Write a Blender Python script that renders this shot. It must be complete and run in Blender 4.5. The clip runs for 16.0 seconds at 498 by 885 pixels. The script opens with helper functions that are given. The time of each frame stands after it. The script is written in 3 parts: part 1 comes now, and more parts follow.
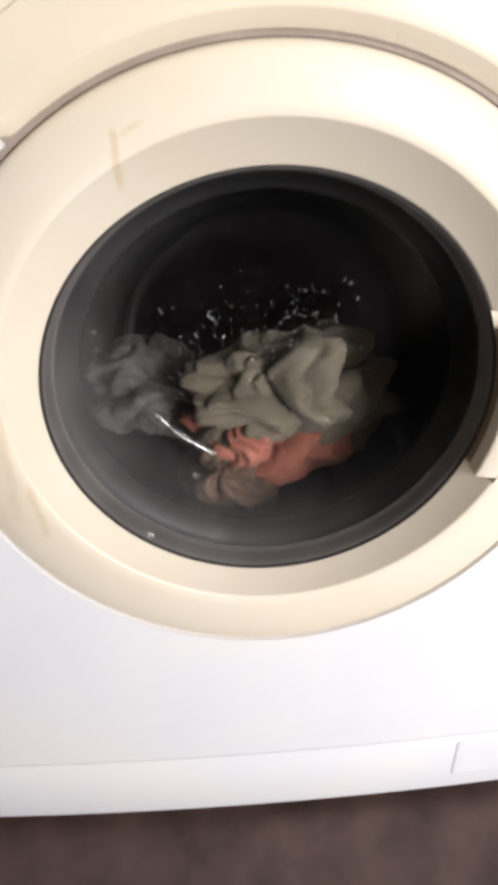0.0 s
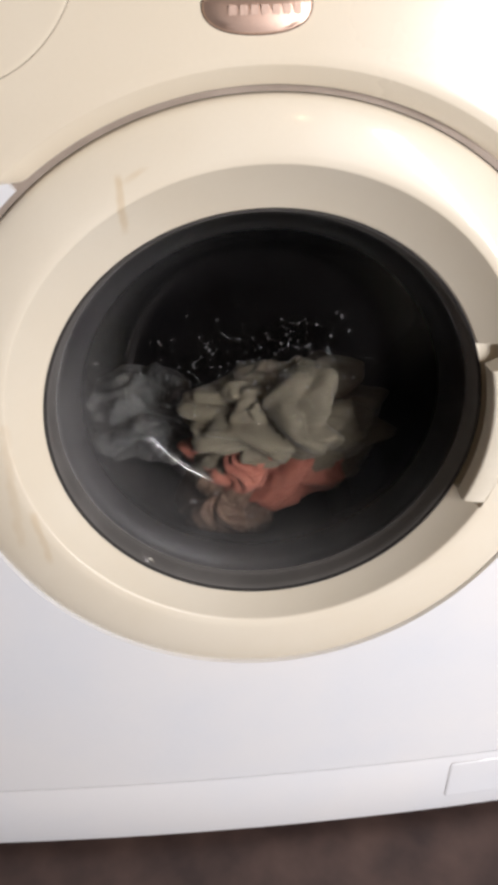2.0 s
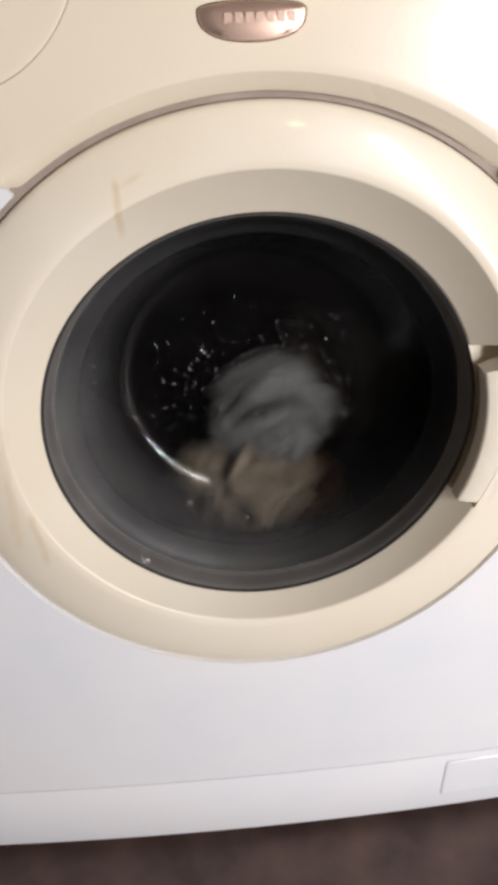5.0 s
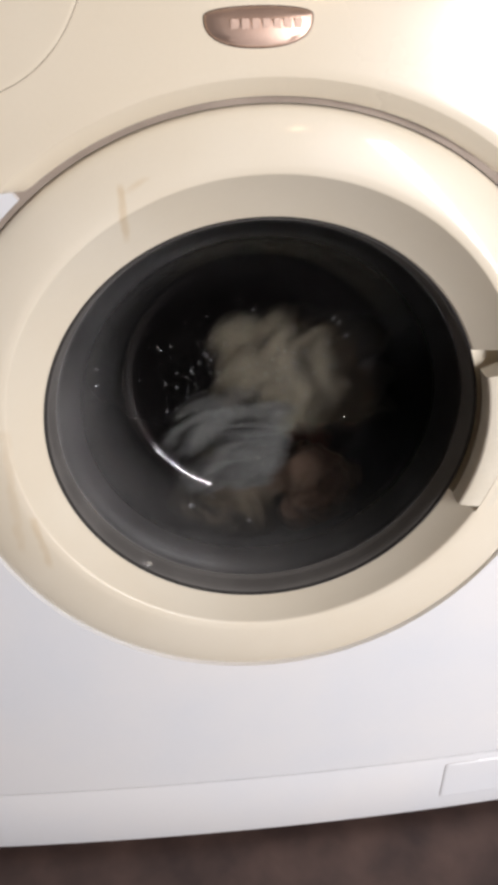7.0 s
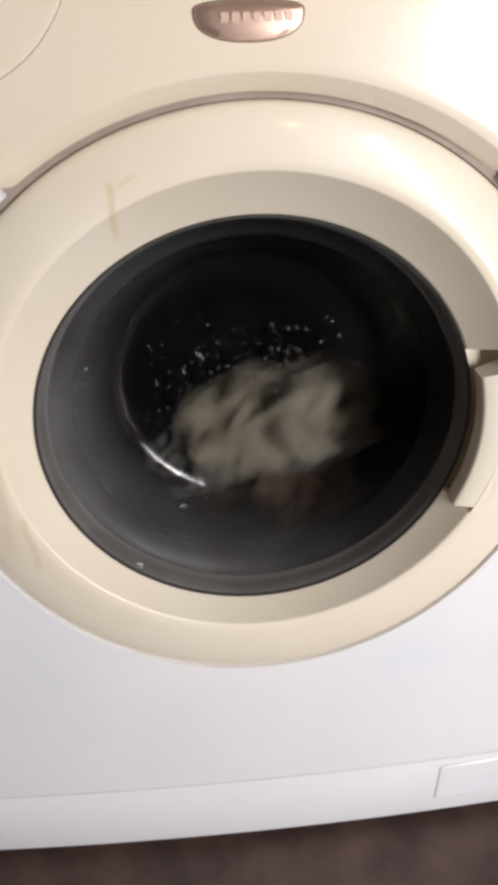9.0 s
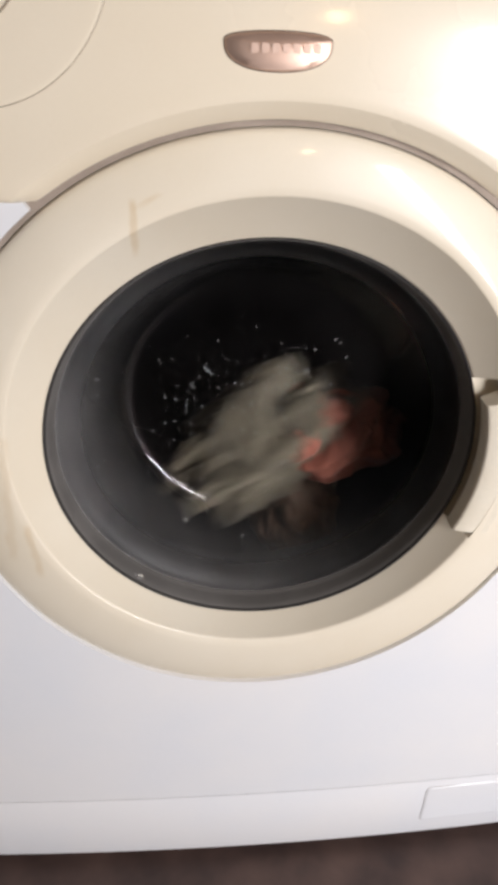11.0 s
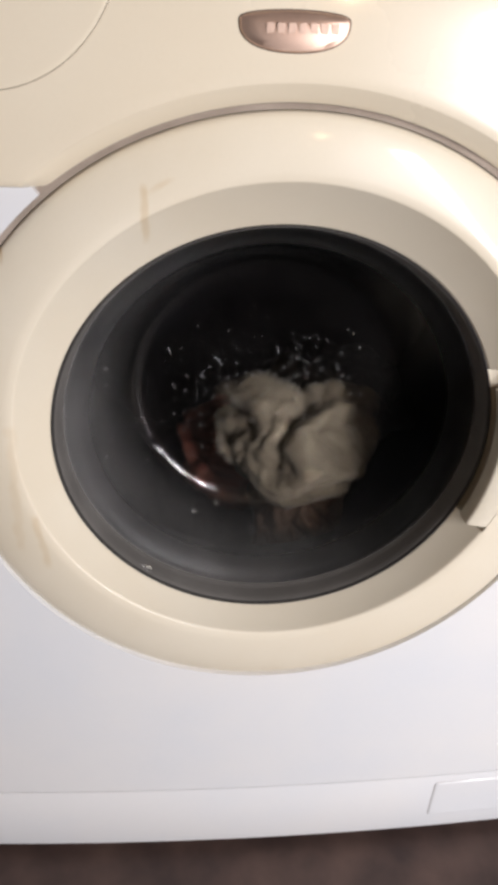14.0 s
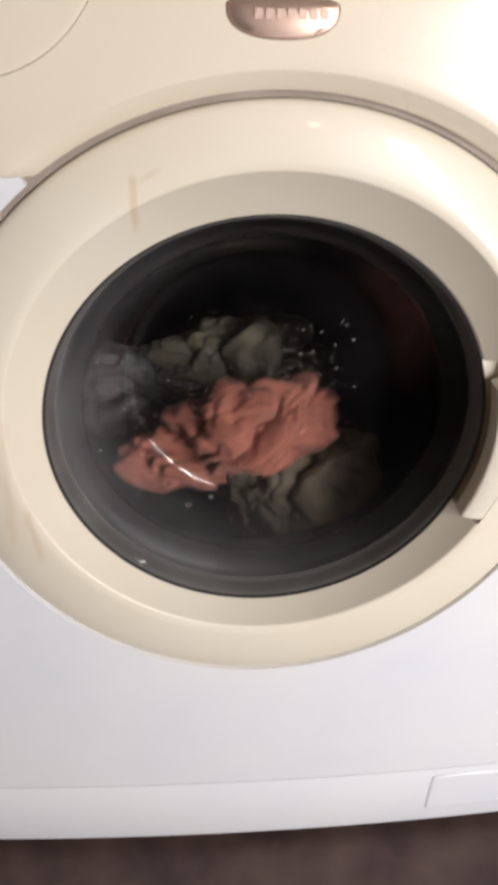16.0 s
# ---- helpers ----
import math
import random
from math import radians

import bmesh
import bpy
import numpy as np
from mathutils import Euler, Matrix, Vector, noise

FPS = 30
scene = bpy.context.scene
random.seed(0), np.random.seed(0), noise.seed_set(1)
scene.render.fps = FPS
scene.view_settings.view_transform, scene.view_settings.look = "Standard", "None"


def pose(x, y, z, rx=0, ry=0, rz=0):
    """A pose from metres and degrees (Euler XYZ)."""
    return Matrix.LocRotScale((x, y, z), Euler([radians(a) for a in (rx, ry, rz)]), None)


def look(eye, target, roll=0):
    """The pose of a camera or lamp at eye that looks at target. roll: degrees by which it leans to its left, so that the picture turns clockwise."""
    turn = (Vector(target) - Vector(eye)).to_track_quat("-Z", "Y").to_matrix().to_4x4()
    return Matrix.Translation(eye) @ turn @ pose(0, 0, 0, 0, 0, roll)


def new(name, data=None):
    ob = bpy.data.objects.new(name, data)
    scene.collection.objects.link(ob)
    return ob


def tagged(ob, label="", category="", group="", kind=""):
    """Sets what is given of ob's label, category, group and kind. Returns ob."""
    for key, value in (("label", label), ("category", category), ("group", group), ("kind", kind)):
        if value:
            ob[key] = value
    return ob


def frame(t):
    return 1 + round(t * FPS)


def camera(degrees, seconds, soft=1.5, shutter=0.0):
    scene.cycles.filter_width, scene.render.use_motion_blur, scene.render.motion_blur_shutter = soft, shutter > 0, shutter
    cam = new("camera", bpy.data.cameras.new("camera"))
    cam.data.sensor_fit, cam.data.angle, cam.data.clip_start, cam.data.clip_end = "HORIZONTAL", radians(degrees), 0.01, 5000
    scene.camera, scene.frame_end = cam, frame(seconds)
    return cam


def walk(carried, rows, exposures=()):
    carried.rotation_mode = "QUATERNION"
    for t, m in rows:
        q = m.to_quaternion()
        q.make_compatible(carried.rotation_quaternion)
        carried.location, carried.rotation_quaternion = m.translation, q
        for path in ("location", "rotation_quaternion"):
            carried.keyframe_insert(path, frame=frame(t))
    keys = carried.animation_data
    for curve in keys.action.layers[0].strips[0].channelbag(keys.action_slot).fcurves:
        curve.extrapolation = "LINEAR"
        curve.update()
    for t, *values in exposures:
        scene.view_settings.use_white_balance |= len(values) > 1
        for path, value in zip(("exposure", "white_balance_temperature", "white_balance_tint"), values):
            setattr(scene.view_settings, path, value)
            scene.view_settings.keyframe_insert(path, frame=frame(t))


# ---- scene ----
# ---- camera ----
PATH = [
    (0, look((-0.0356, -0.3837, 0.7169), (-0.0151, 0.0286, 0.4348), -1.80)),
    (0.5, look((-0.0397, -0.3884, 0.7210), (-0.0149, 0.0276, 0.4448), -1.52)),
    (1, look((-0.0421, -0.3916, 0.7246), (-0.0147, 0.0273, 0.4530), -1.52)),
    (1.5, look((-0.0419, -0.3936, 0.7267), (-0.0134, 0.0265, 0.4572), -1.44)),
    (2, look((-0.0397, -0.3982, 0.7285), (-0.0123, 0.0233, 0.4609), -1.51)),
    (2.5, look((-0.0400, -0.4002, 0.7308), (-0.0121, 0.0211, 0.4629), -1.35)),
    (3, look((-0.0377, -0.4038, 0.7326), (-0.0132, 0.0194, 0.4675), -1.36)),
    (3.5, look((-0.0382, -0.4051, 0.7328), (-0.0117, 0.0183, 0.4682), -1.64)),
    (6, look((-0.0430, -0.4002, 0.7294), (-0.0092, 0.0208, 0.4619), -1.33)),
    (6.5, look((-0.0439, -0.4006, 0.7307), (-0.0096, 0.0208, 0.4637), -1.39)),
    (7, look((-0.0453, -0.4012, 0.7330), (-0.0114, 0.0206, 0.4667), -1.13)),
    (7.5, look((-0.0439, -0.4033, 0.7328), (-0.0113, 0.0194, 0.4678), -1.14)),
    (8, look((-0.0459, -0.4025, 0.7333), (-0.0098, 0.0200, 0.4683), -1.07)),
    (10.5, look((-0.0338, -0.3885, 0.7260), (-0.0021, 0.0310, 0.4557), -0.26)),
    (11, look((-0.0510, -0.3973, 0.7383), (-0.0097, 0.0269, 0.4769), 1.90)),
    (11.5, look((-0.0539, -0.3920, 0.7365), (-0.0101, 0.0277, 0.4684), 2.88)),
    (12, look((-0.0522, -0.3892, 0.7323), (-0.0150, 0.0307, 0.4634), 2.73)),
    (12.5, look((-0.0513, -0.3944, 0.7355), (-0.0219, 0.0273, 0.4686), 1.60)),
    (13, look((-0.0470, -0.3935, 0.7340), (-0.0129, 0.0294, 0.4694), 1.15)),
    (13.5, look((-0.0484, -0.3931, 0.7335), (-0.0135, 0.0291, 0.4680), 1.55)),
    (14, look((-0.0529, -0.3906, 0.7346), (-0.0166, 0.0306, 0.4675), 2.00)),
    (14.5, look((-0.0528, -0.3898, 0.7341), (-0.0134, 0.0314, 0.4675), 2.28)),
    (15, look((-0.0561, -0.3916, 0.7367), (-0.0167, 0.0313, 0.4728), 2.34)),
    (15.5, look((-0.0524, -0.3897, 0.7350), (-0.0115, 0.0316, 0.4689), 2.30)),
    (16, look((-0.0481, -0.3893, 0.7314), (-0.0119, 0.0302, 0.4618), 1.70)),
]
cam = camera(38.4, 16.0, soft=5.0, shutter=2.0)
EXPOSURES = [(0.0, 0.38), (0.5, 0.42), (1.0, 0.34), (1.5, 0.20), (2.0, 0.09), (3.0, 0.03), (16.0, 0.04)]
walk(cam, PATH, EXPOSURES)

# ---- light ----
world = bpy.data.worlds.new("room_air")
scene.world = world
world.use_nodes = True
world.node_tree.nodes["Background"].inputs[0].default_value = (0.8, 0.85, 1.0, 1)
world.node_tree.nodes["Background"].inputs[1].default_value = 0.03


def bulb(name, place, energy, colour, radius):
    data = bpy.data.lights.new(name, "POINT")
    data.energy, data.color, data.shadow_soft_size = energy, colour, radius
    ob = new(name, data)
    ob.location = place
    return ob


# unseen source on the right; tall shape and place fitted to the highlights
tall_source = bpy.data.lights.new("side_lamp", "AREA")
tall_source.shape, tall_source.size, tall_source.size_y, tall_source.energy, tall_source.color = "RECTANGLE", 0.13, 1.20, 29.5, (0.975, 0.95, 0.97)
new("side_lamp", tall_source).matrix_world = look((0.80, -1.28, 0.70), (0.0, 0.0, 0.47))
bulb("warm_bulb", (0.34, -1.35, 1.42), 3.5, (1.0, 0.62, 0.32), 0.02)

# ---- sizes of the machine ----
Z0 = 0.472          # height of the door's centre
HALF, DEPTH, TOP = 0.30, 0.52, 0.85
R_DOOR, R_CREST, R_GLASS = 0.212, 0.172, 0.149


def bow(x):
    """The front bulges a little towards the room."""
    return 0.105 * x * x


def fascia_y(x, z):
    lean = 1.7 * max(0.0, z - Z0 - 0.19) ** 2
    proud = min(1.0, max(0.0, (z - Z0 - 0.172) / 0.05))
    proud = proud * proud * (3 - 2 * proud)
    return -0.004 - 0.006 * proud + (1 + 1.2 * proud) * bow(x) + lean


# ---- materials ----
def material(name, colour, rough=0.5, metal=0.0, second=None, scale=8.0, fine=90.0, bump=0.05, coat=0.0, contrast=(0.4, 0.65), grain=(0.93, 1.05)):
    m = bpy.data.materials.new(name)
    m.use_nodes = True
    t = m.node_tree
    n, l = t.nodes, t.links
    b = n["Principled BSDF"]
    b.inputs["Roughness"].default_value, b.inputs["Metallic"].default_value = rough, metal
    b.inputs["Coat Weight"].default_value, b.inputs["Coat Roughness"].default_value = coat, 0.10
    co = n.new("ShaderNodeTexCoord")
    big, small = n.new("ShaderNodeTexNoise"), n.new("ShaderNodeTexNoise")
    big.inputs["Scale"].default_value, big.inputs["Detail"].default_value = scale, 5
    small.inputs["Scale"].default_value, small.inputs["Detail"].default_value = fine, 4
    for k in (big, small):
        l.new(co.outputs["Object"], k.inputs["Vector"])
    ramp = n.new("ShaderNodeValToRGB")
    ramp.color_ramp.elements[0].position, ramp.color_ramp.elements[1].position = contrast
    ramp.color_ramp.elements[0].color = (*colour, 1)
    ramp.color_ramp.elements[1].color = (*(second or [c * 0.9 for c in colour]), 1)
    l.new(big.outputs["Fac"], ramp.inputs["Fac"])
    mix = n.new("ShaderNodeMix")
    mix.data_type, mix.blend_type = "RGBA", "MULTIPLY"
    mix.inputs["Factor"].default_value = 1.0
    tone = n.new("ShaderNodeMapRange")
    tone.inputs["To Min"].default_value, tone.inputs["To Max"].default_value = grain
    l.new(small.outputs["Fac"], tone.inputs["Value"])
    l.new(ramp.outputs["Color"], mix.inputs["A"])
    l.new(tone.outputs["Result"], mix.inputs["B"])
    l.new(mix.outputs["Result"], b.inputs["Base Color"])
    gloss = n.new("ShaderNodeMapRange")
    gloss.inputs["To Min"].default_value, gloss.inputs["To Max"].default_value = max(0.02, rough - 0.07), rough + 0.07
    l.new(big.outputs["Fac"], gloss.inputs["Value"])
    l.new(gloss.outputs["Result"], b.inputs["Roughness"])
    if bump:
        bp = n.new("ShaderNodeBump")
        bp.inputs["Strength"].default_value, bp.inputs["Distance"].default_value = bump, 0.002
        l.new(small.outputs["Fac"], bp.inputs["Height"])
        l.new(bp.outputs["Normal"], b.inputs["Normal"])
    return m


def add_stain(m, colour, masks):
    """Rust runs on a plastic: each mask is x, width, z from, z to, slant, strength in the object's space."""
    t = m.node_tree
    n, l = t.nodes, t.links
    b = n["Principled BSDF"]
    source = b.inputs["Base Color"].links[0].from_socket
    co = n.new("ShaderNodeTexCoord")
    wob = n.new("ShaderNodeTexNoise")
    wob.inputs["Scale"].default_value = 60
    l.new(co.outputs["Object"], wob.inputs["Vector"])
    xyz = n.new("ShaderNodeSeparateXYZ")
    l.new(co.outputs["Object"], xyz.inputs[0])

    def mathn(op, a, c=None, d=None):
        k = n.new("ShaderNodeMath")
        k.operation = op
        for i, v in enumerate((a, c, d)):
            if v is None:
                continue
            if isinstance(v, (int, float)):
                k.inputs[i].default_value = v
            else:
                l.new(v, k.inputs[i])
        return k.outputs[0]

    for x, width, z_from, z_to, slant, strength in masks:
        across = mathn("SUBTRACT", mathn("SUBTRACT", xyz.outputs["X"], x), mathn("MULTIPLY", mathn("SUBTRACT", xyz.outputs["Z"], z_from), slant))
        across = mathn("ADD", across, mathn("MULTIPLY", mathn("SUBTRACT", wob.outputs["Fac"], 0.5), width * 1.6))
        side = n.new("ShaderNodeMapRange")
        side.interpolation_type = "SMOOTHSTEP"
        side.inputs["From Min"].default_value, side.inputs["From Max"].default_value = width, width * 0.2
        l.new(mathn("ABSOLUTE", across), side.inputs["Value"])
        low, high = n.new("ShaderNodeMapRange"), n.new("ShaderNodeMapRange")
        for k, a, c in ((low, z_from, z_from + 0.008), (high, z_to, z_to - 0.004)):
            k.inputs["From Min"].default_value, k.inputs["From Max"].default_value = a, c
            l.new(xyz.outputs["Z"], k.inputs["Value"])
        mask = mathn("MULTIPLY", mathn("MULTIPLY", side.outputs["Result"], low.outputs["Result"]), mathn("MULTIPLY", high.outputs["Result"], strength))
        mask = mathn("MULTIPLY", mask, mathn("ADD", 0.45, mathn("MULTIPLY", wob.outputs["Fac"], 1.0)))
        mix = n.new("ShaderNodeMix")
        mix.data_type, mix.blend_type = "RGBA", "MIX"
        mix.inputs["B"].default_value = (*colour, 1)
        l.new(mask, mix.inputs["Factor"])
        l.new(source, mix.inputs["A"])
        source = mix.outputs["Result"]
    l.new(source, b.inputs["Base Color"])


# the bluish second tone stands in for soft shading and reflections on the front
WHITE = material("white_enamel", (0.81, 0.805, 0.81), 0.30, second=(0.745, 0.765, 0.805), scale=5, fine=300, bump=0.006, coat=0.15, grain=(0.985, 1.01))
CREAM = material("yellowed_plastic", (0.80, 0.72, 0.58), 0.28, second=(0.78, 0.69, 0.54), scale=7, fine=500, bump=0.012, coat=0.35, grain=(0.98, 1.015))
DOOR_CREAM = material("door_plastic", (0.80, 0.73, 0.60), 0.40, second=(0.77, 0.69, 0.55), scale=9, fine=500, bump=0.008, coat=0.35, grain=(0.98, 1.015))
HANDLE_CREAM = material("handle_plastic", (0.80, 0.74, 0.62), 0.35, second=(0.76, 0.69, 0.56), scale=20, fine=400, bump=0.04)
# brown painted for the shade in the gap round the door
GAP_SHADE = material("gap_shade", (0.34, 0.28, 0.235), 0.8, second=(0.27, 0.22, 0.18), scale=30)
# grey rubber darkened to near black for the shade behind the glass
SHADED_RUBBER = material("shaded_grey_rubber", (0.005, 0.0048, 0.0046), 0.8, second=(0.0035, 0.0034, 0.0033), scale=30, fine=200)
FLANGE = material("satin_flange", (0.135, 0.127, 0.120), 0.6, second=(0.108, 0.101, 0.095), scale=24, fine=260, bump=0.02)
SEAL = material("black_seal", (0.045, 0.042, 0.04), 0.85, second=(0.036, 0.034, 0.033), scale=30, fine=200)
# steel set near black: the shade inside the unlit drum is in its colour
UNLIT_STEEL = material("unlit_drum_steel", (0.008, 0.0088, 0.011), 0.5, 0.6, second=(0.005, 0.0055, 0.007), scale=14, fine=200)
BADGE = material("copper_badge", (0.66, 0.48, 0.39), 0.44, 0.85, second=(0.58, 0.41, 0.33), scale=60, fine=900, bump=0.012)
BADGE_RIM = material("badge_edge", (0.16, 0.11, 0.09), 0.45, 0.7, scale=60)
BADGE_BAR = material("badge_relief", (0.63, 0.46, 0.375), 0.44, 0.85, scale=60, fine=900)
FLOOR = material("brown_floor", (0.047, 0.028, 0.025), 0.6, second=(0.112, 0.068, 0.056), scale=16, fine=60, bump=0.3, contrast=(0.36, 0.72))
PLASTER = material("plain_plaster", (0.60, 0.58, 0.55), 0.85, second=(0.55, 0.53, 0.50), scale=2, fine=60, bump=0.1)
CEILING_PAINT = material("ceiling_paint", (0.68, 0.67, 0.65), 0.9, scale=2, fine=60)
PLINTH = material("dark_foot", (0.03, 0.03, 0.03), 0.6)
add_stain(DOOR_CREAM, (0.55, 0.36, 0.14), [
    (-0.0800, 0.0030, Z0 + 0.140, Z0 + 0.177, 0.03, 0.36),
    (-0.0785, 0.0040, Z0 + 0.1700, Z0 + 0.1800, 1.5, 0.34),
    (-0.158, 0.004, Z0 - 0.090, Z0 - 0.040, -0.10, 0.25),
    (-0.1596, 0.0016, Z0 + 0.1300, Z0 + 0.1410, 0.0, 0.9),
    (-0.176, 0.005, Z0 - 0.075, Z0 + 0.030, 0.06, 0.16),
])


def glass_material():
    m = bpy.data.materials.new("door_glass")
    m.use_nodes = True
    n, l = m.node_tree.nodes, m.node_tree.links
    b, out = n["Principled BSDF"], n["Material Output"]
    b.inputs["Base Color"].default_value = (0.61, 0.62, 0.635, 1)
    b.inputs["Roughness"].default_value, b.inputs["IOR"].default_value = 0.02, 1.17
    b.inputs["Specular IOR Level"].default_value = 0.12
    b.inputs["Transmission Weight"].default_value = 1.0
    haze = n.new("ShaderNodeBsdfDiffuse")
    haze.inputs["Color"].default_value = (0.56, 0.54, 0.53, 1)
    co, noise_a, noise_b = n.new("ShaderNodeTexCoord"), n.new("ShaderNodeTexNoise"), n.new("ShaderNodeTexNoise")
    noise_a.inputs["Scale"].default_value, noise_a.inputs["Detail"].default_value = 14, 5
    noise_b.inputs["Scale"].default_value, noise_b.inputs["Detail"].default_value = 120, 3
    l.new(co.outputs["Object"], noise_a.inputs["Vector"])
    l.new(co.outputs["Object"], noise_b.inputs["Vector"])
    rng = n.new("ShaderNodeMapRange")
    rng.inputs["From Min"].default_value, rng.inputs["From Max"].default_value = 0.35, 0.75
    rng.inputs["To Min"].default_value, rng.inputs["To Max"].default_value = 0.0, 0.0040
    l.new(noise_a.outputs["Fac"], rng.inputs["Value"])
    mul = n.new("ShaderNodeMath")
    mul.operation = "MULTIPLY_ADD"
    mul.inputs[1].default_value, mul.inputs[2].default_value = 0.002, -0.0009
    l.new(noise_b.outputs["Fac"], mul.inputs[0])
    # a grey veil painted for reflected haze on the bowl's shoulder, thinner towards its flat end
    xyz = n.new("ShaderNodeSeparateXYZ")
    l.new(co.outputs["Object"], xyz.inputs[0])
    veil = n.new("ShaderNodeMapRange")
    veil.interpolation_type = "SMOOTHSTEP"
    veil.inputs["From Min"].default_value, veil.inputs["From Max"].default_value = 0.114, 0.030
    veil.inputs["To Min"].default_value, veil.inputs["To Max"].default_value = 0.0, 0.115
    l.new(xyz.outputs["Y"], veil.inputs["Value"])
    patchy = n.new("ShaderNodeMath")
    patchy.operation = "MULTIPLY"
    l.new(veil.outputs["Result"], patchy.inputs[0])
    l.new(noise_a.outputs["Fac"], patchy.inputs[1])
    # the painted veil is thicker towards the lower left, where the haze shows
    side = n.new("ShaderNodeVectorMath")
    side.operation = "DOT_PRODUCT"
    side.inputs[1].default_value = (-0.88, 0.0, -0.47)
    l.new(co.outputs["Object"], side.inputs[0])
    veil_side = n.new("ShaderNodeMapRange")
    veil_side.interpolation_type = "SMOOTHSTEP"
    veil_side.inputs["From Min"].default_value, veil_side.inputs["From Max"].default_value = -0.47 * Z0 - 0.06, -0.47 * Z0 + 0.125
    veil_side.inputs["To Min"].default_value = 0.03
    l.new(side.outputs["Value"], veil_side.inputs["Value"])
    settled = n.new("ShaderNodeMath")
    settled.operation = "MULTIPLY"
    l.new(patchy.outputs[0], settled.inputs[0])
    l.new(veil_side.outputs["Result"], settled.inputs[1])
    # the side of the bowl is rougher, to blur its reflections; its flat end is clear
    side_rough = n.new("ShaderNodeMapRange")
    side_rough.interpolation_type = "SMOOTHSTEP"
    side_rough.inputs["From Min"].default_value, side_rough.inputs["From Max"].default_value = 0.095, 0.086
    side_rough.inputs["To Min"].default_value, side_rough.inputs["To Max"].default_value = 0.03, 0.10
    l.new(xyz.outputs["Y"], side_rough.inputs["Value"])
    shoulder_rough = n.new("ShaderNodeMapRange")
    shoulder_rough.interpolation_type = "SMOOTHSTEP"
    shoulder_rough.inputs["From Min"].default_value, shoulder_rough.inputs["From Max"].default_value = 0.062, 0.045
    shoulder_rough.inputs["To Max"].default_value = 0.30
    l.new(xyz.outputs["Y"], shoulder_rough.inputs["Value"])
    rough = n.new("ShaderNodeMath")
    l.new(side_rough.outputs["Result"], rough.inputs[0])
    l.new(shoulder_rough.outputs["Result"], rough.inputs[1])
    l.new(rough.outputs[0], b.inputs["Roughness"])
    # gloss added only at the lower-left corner, so the lamp's arc shows there alone
    wet = n.new("ShaderNodeMapRange")
    wet.inputs["From Min"].default_value, wet.inputs["From Max"].default_value = 0.087, 0.094
    l.new(xyz.outputs["Y"], wet.inputs["Value"])
    flat = n.new("ShaderNodeMapRange")
    flat.inputs["From Min"].default_value, flat.inputs["From Max"].default_value = 0.1018, 0.1010
    l.new(xyz.outputs["Y"], flat.inputs["Value"])
    rim = n.new("ShaderNodeMath")
    rim.operation = "MULTIPLY"
    l.new(wet.outputs["Result"], rim.inputs[0])
    l.new(flat.outputs["Result"], rim.inputs[1])
    gleam_side = n.new("ShaderNodeMath")
    gleam_side.operation = "MULTIPLY"
    l.new(rim.outputs[0], gleam_side.inputs[0])
    l.new(veil_side.outputs["Result"], gleam_side.inputs[1])
    l.new(gleam_side.outputs[0], b.inputs["Coat Weight"])
    b.inputs["Coat Roughness"].default_value, b.inputs["Coat IOR"].default_value = 0.03, 1.5
    both = n.new("ShaderNodeMath")
    l.new(rng.outputs["Result"], both.inputs[0])
    l.new(settled.outputs[0], both.inputs[1])
    add = n.new("ShaderNodeMath")
    add.use_clamp = True
    l.new(both.outputs[0], add.inputs[0])
    l.new(mul.outputs[0], add.inputs[1])
    mix = n.new("ShaderNodeMixShader")
    l.new(add.outputs[0], mix.inputs[0])
    l.new(b.outputs[0], mix.inputs[1])
    l.new(haze.outputs[0], mix.inputs[2])
    l.new(mix.outputs[0], out.inputs["Surface"])
    return m


def drop_material():
    m = bpy.data.materials.new("water_drop")
    m.use_nodes = True
    b = m.node_tree.nodes["Principled BSDF"]
    b.inputs["Base Color"].default_value = (0.95, 0.97, 1, 1)
    b.inputs["Roughness"].default_value, b.inputs["IOR"].default_value = 0.20, 1.45
    b.inputs["Transmission Weight"].default_value = 1.0
    return m


def cloth_material(name, colour, second, weave=700.0):
    m = material(name, colour, 0.75, second=second, scale=22, fine=weave, bump=0.25, contrast=(0.35, 0.7))
    b = m.node_tree.nodes["Principled BSDF"]
    b.inputs["Sheen Weight"].default_value = 0.15
    return m


GLASS, DROP = glass_material(), drop_material()


# ---- mesh helpers ----
def mesh_object(name, verts, faces, mat, parent=None, label="", smooth=True, sharp=35):
    data = bpy.data.meshes.new(name)
    data.from_pydata([tuple(v) for v in verts], [], faces)
    data.validate()
    b = bmesh.new()
    b.from_mesh(data)
    bmesh.ops.recalc_face_normals(b, faces=b.faces)
    b.to_mesh(data)
    b.free()
    if smooth:
        data.polygons.foreach_set("use_smooth", [True] * len(data.polygons))
        data.set_sharp_from_angle(angle=radians(sharp))
    data.materials.append(mat)
    ob = new(name, data)
    if parent is not None:
        ob.parent = parent
    if label:
        tagged(ob, label)
    return ob


def part(name, b, mat, parent, label="", smooth=True, sharp=35):
    data = bpy.data.meshes.new(name)
    bmesh.ops.recalc_face_normals(b, faces=b.faces)
    b.to_mesh(data)
    b.free()
    if smooth:
        data.polygons.foreach_set("use_smooth", [True] * len(data.polygons))
        data.set_sharp_from_angle(angle=radians(sharp))
    data.materials.append(mat)
    ob = new(name, data)
    if parent is not None:
        ob.parent = parent
    if label:
        tagged(ob, label)
    return ob


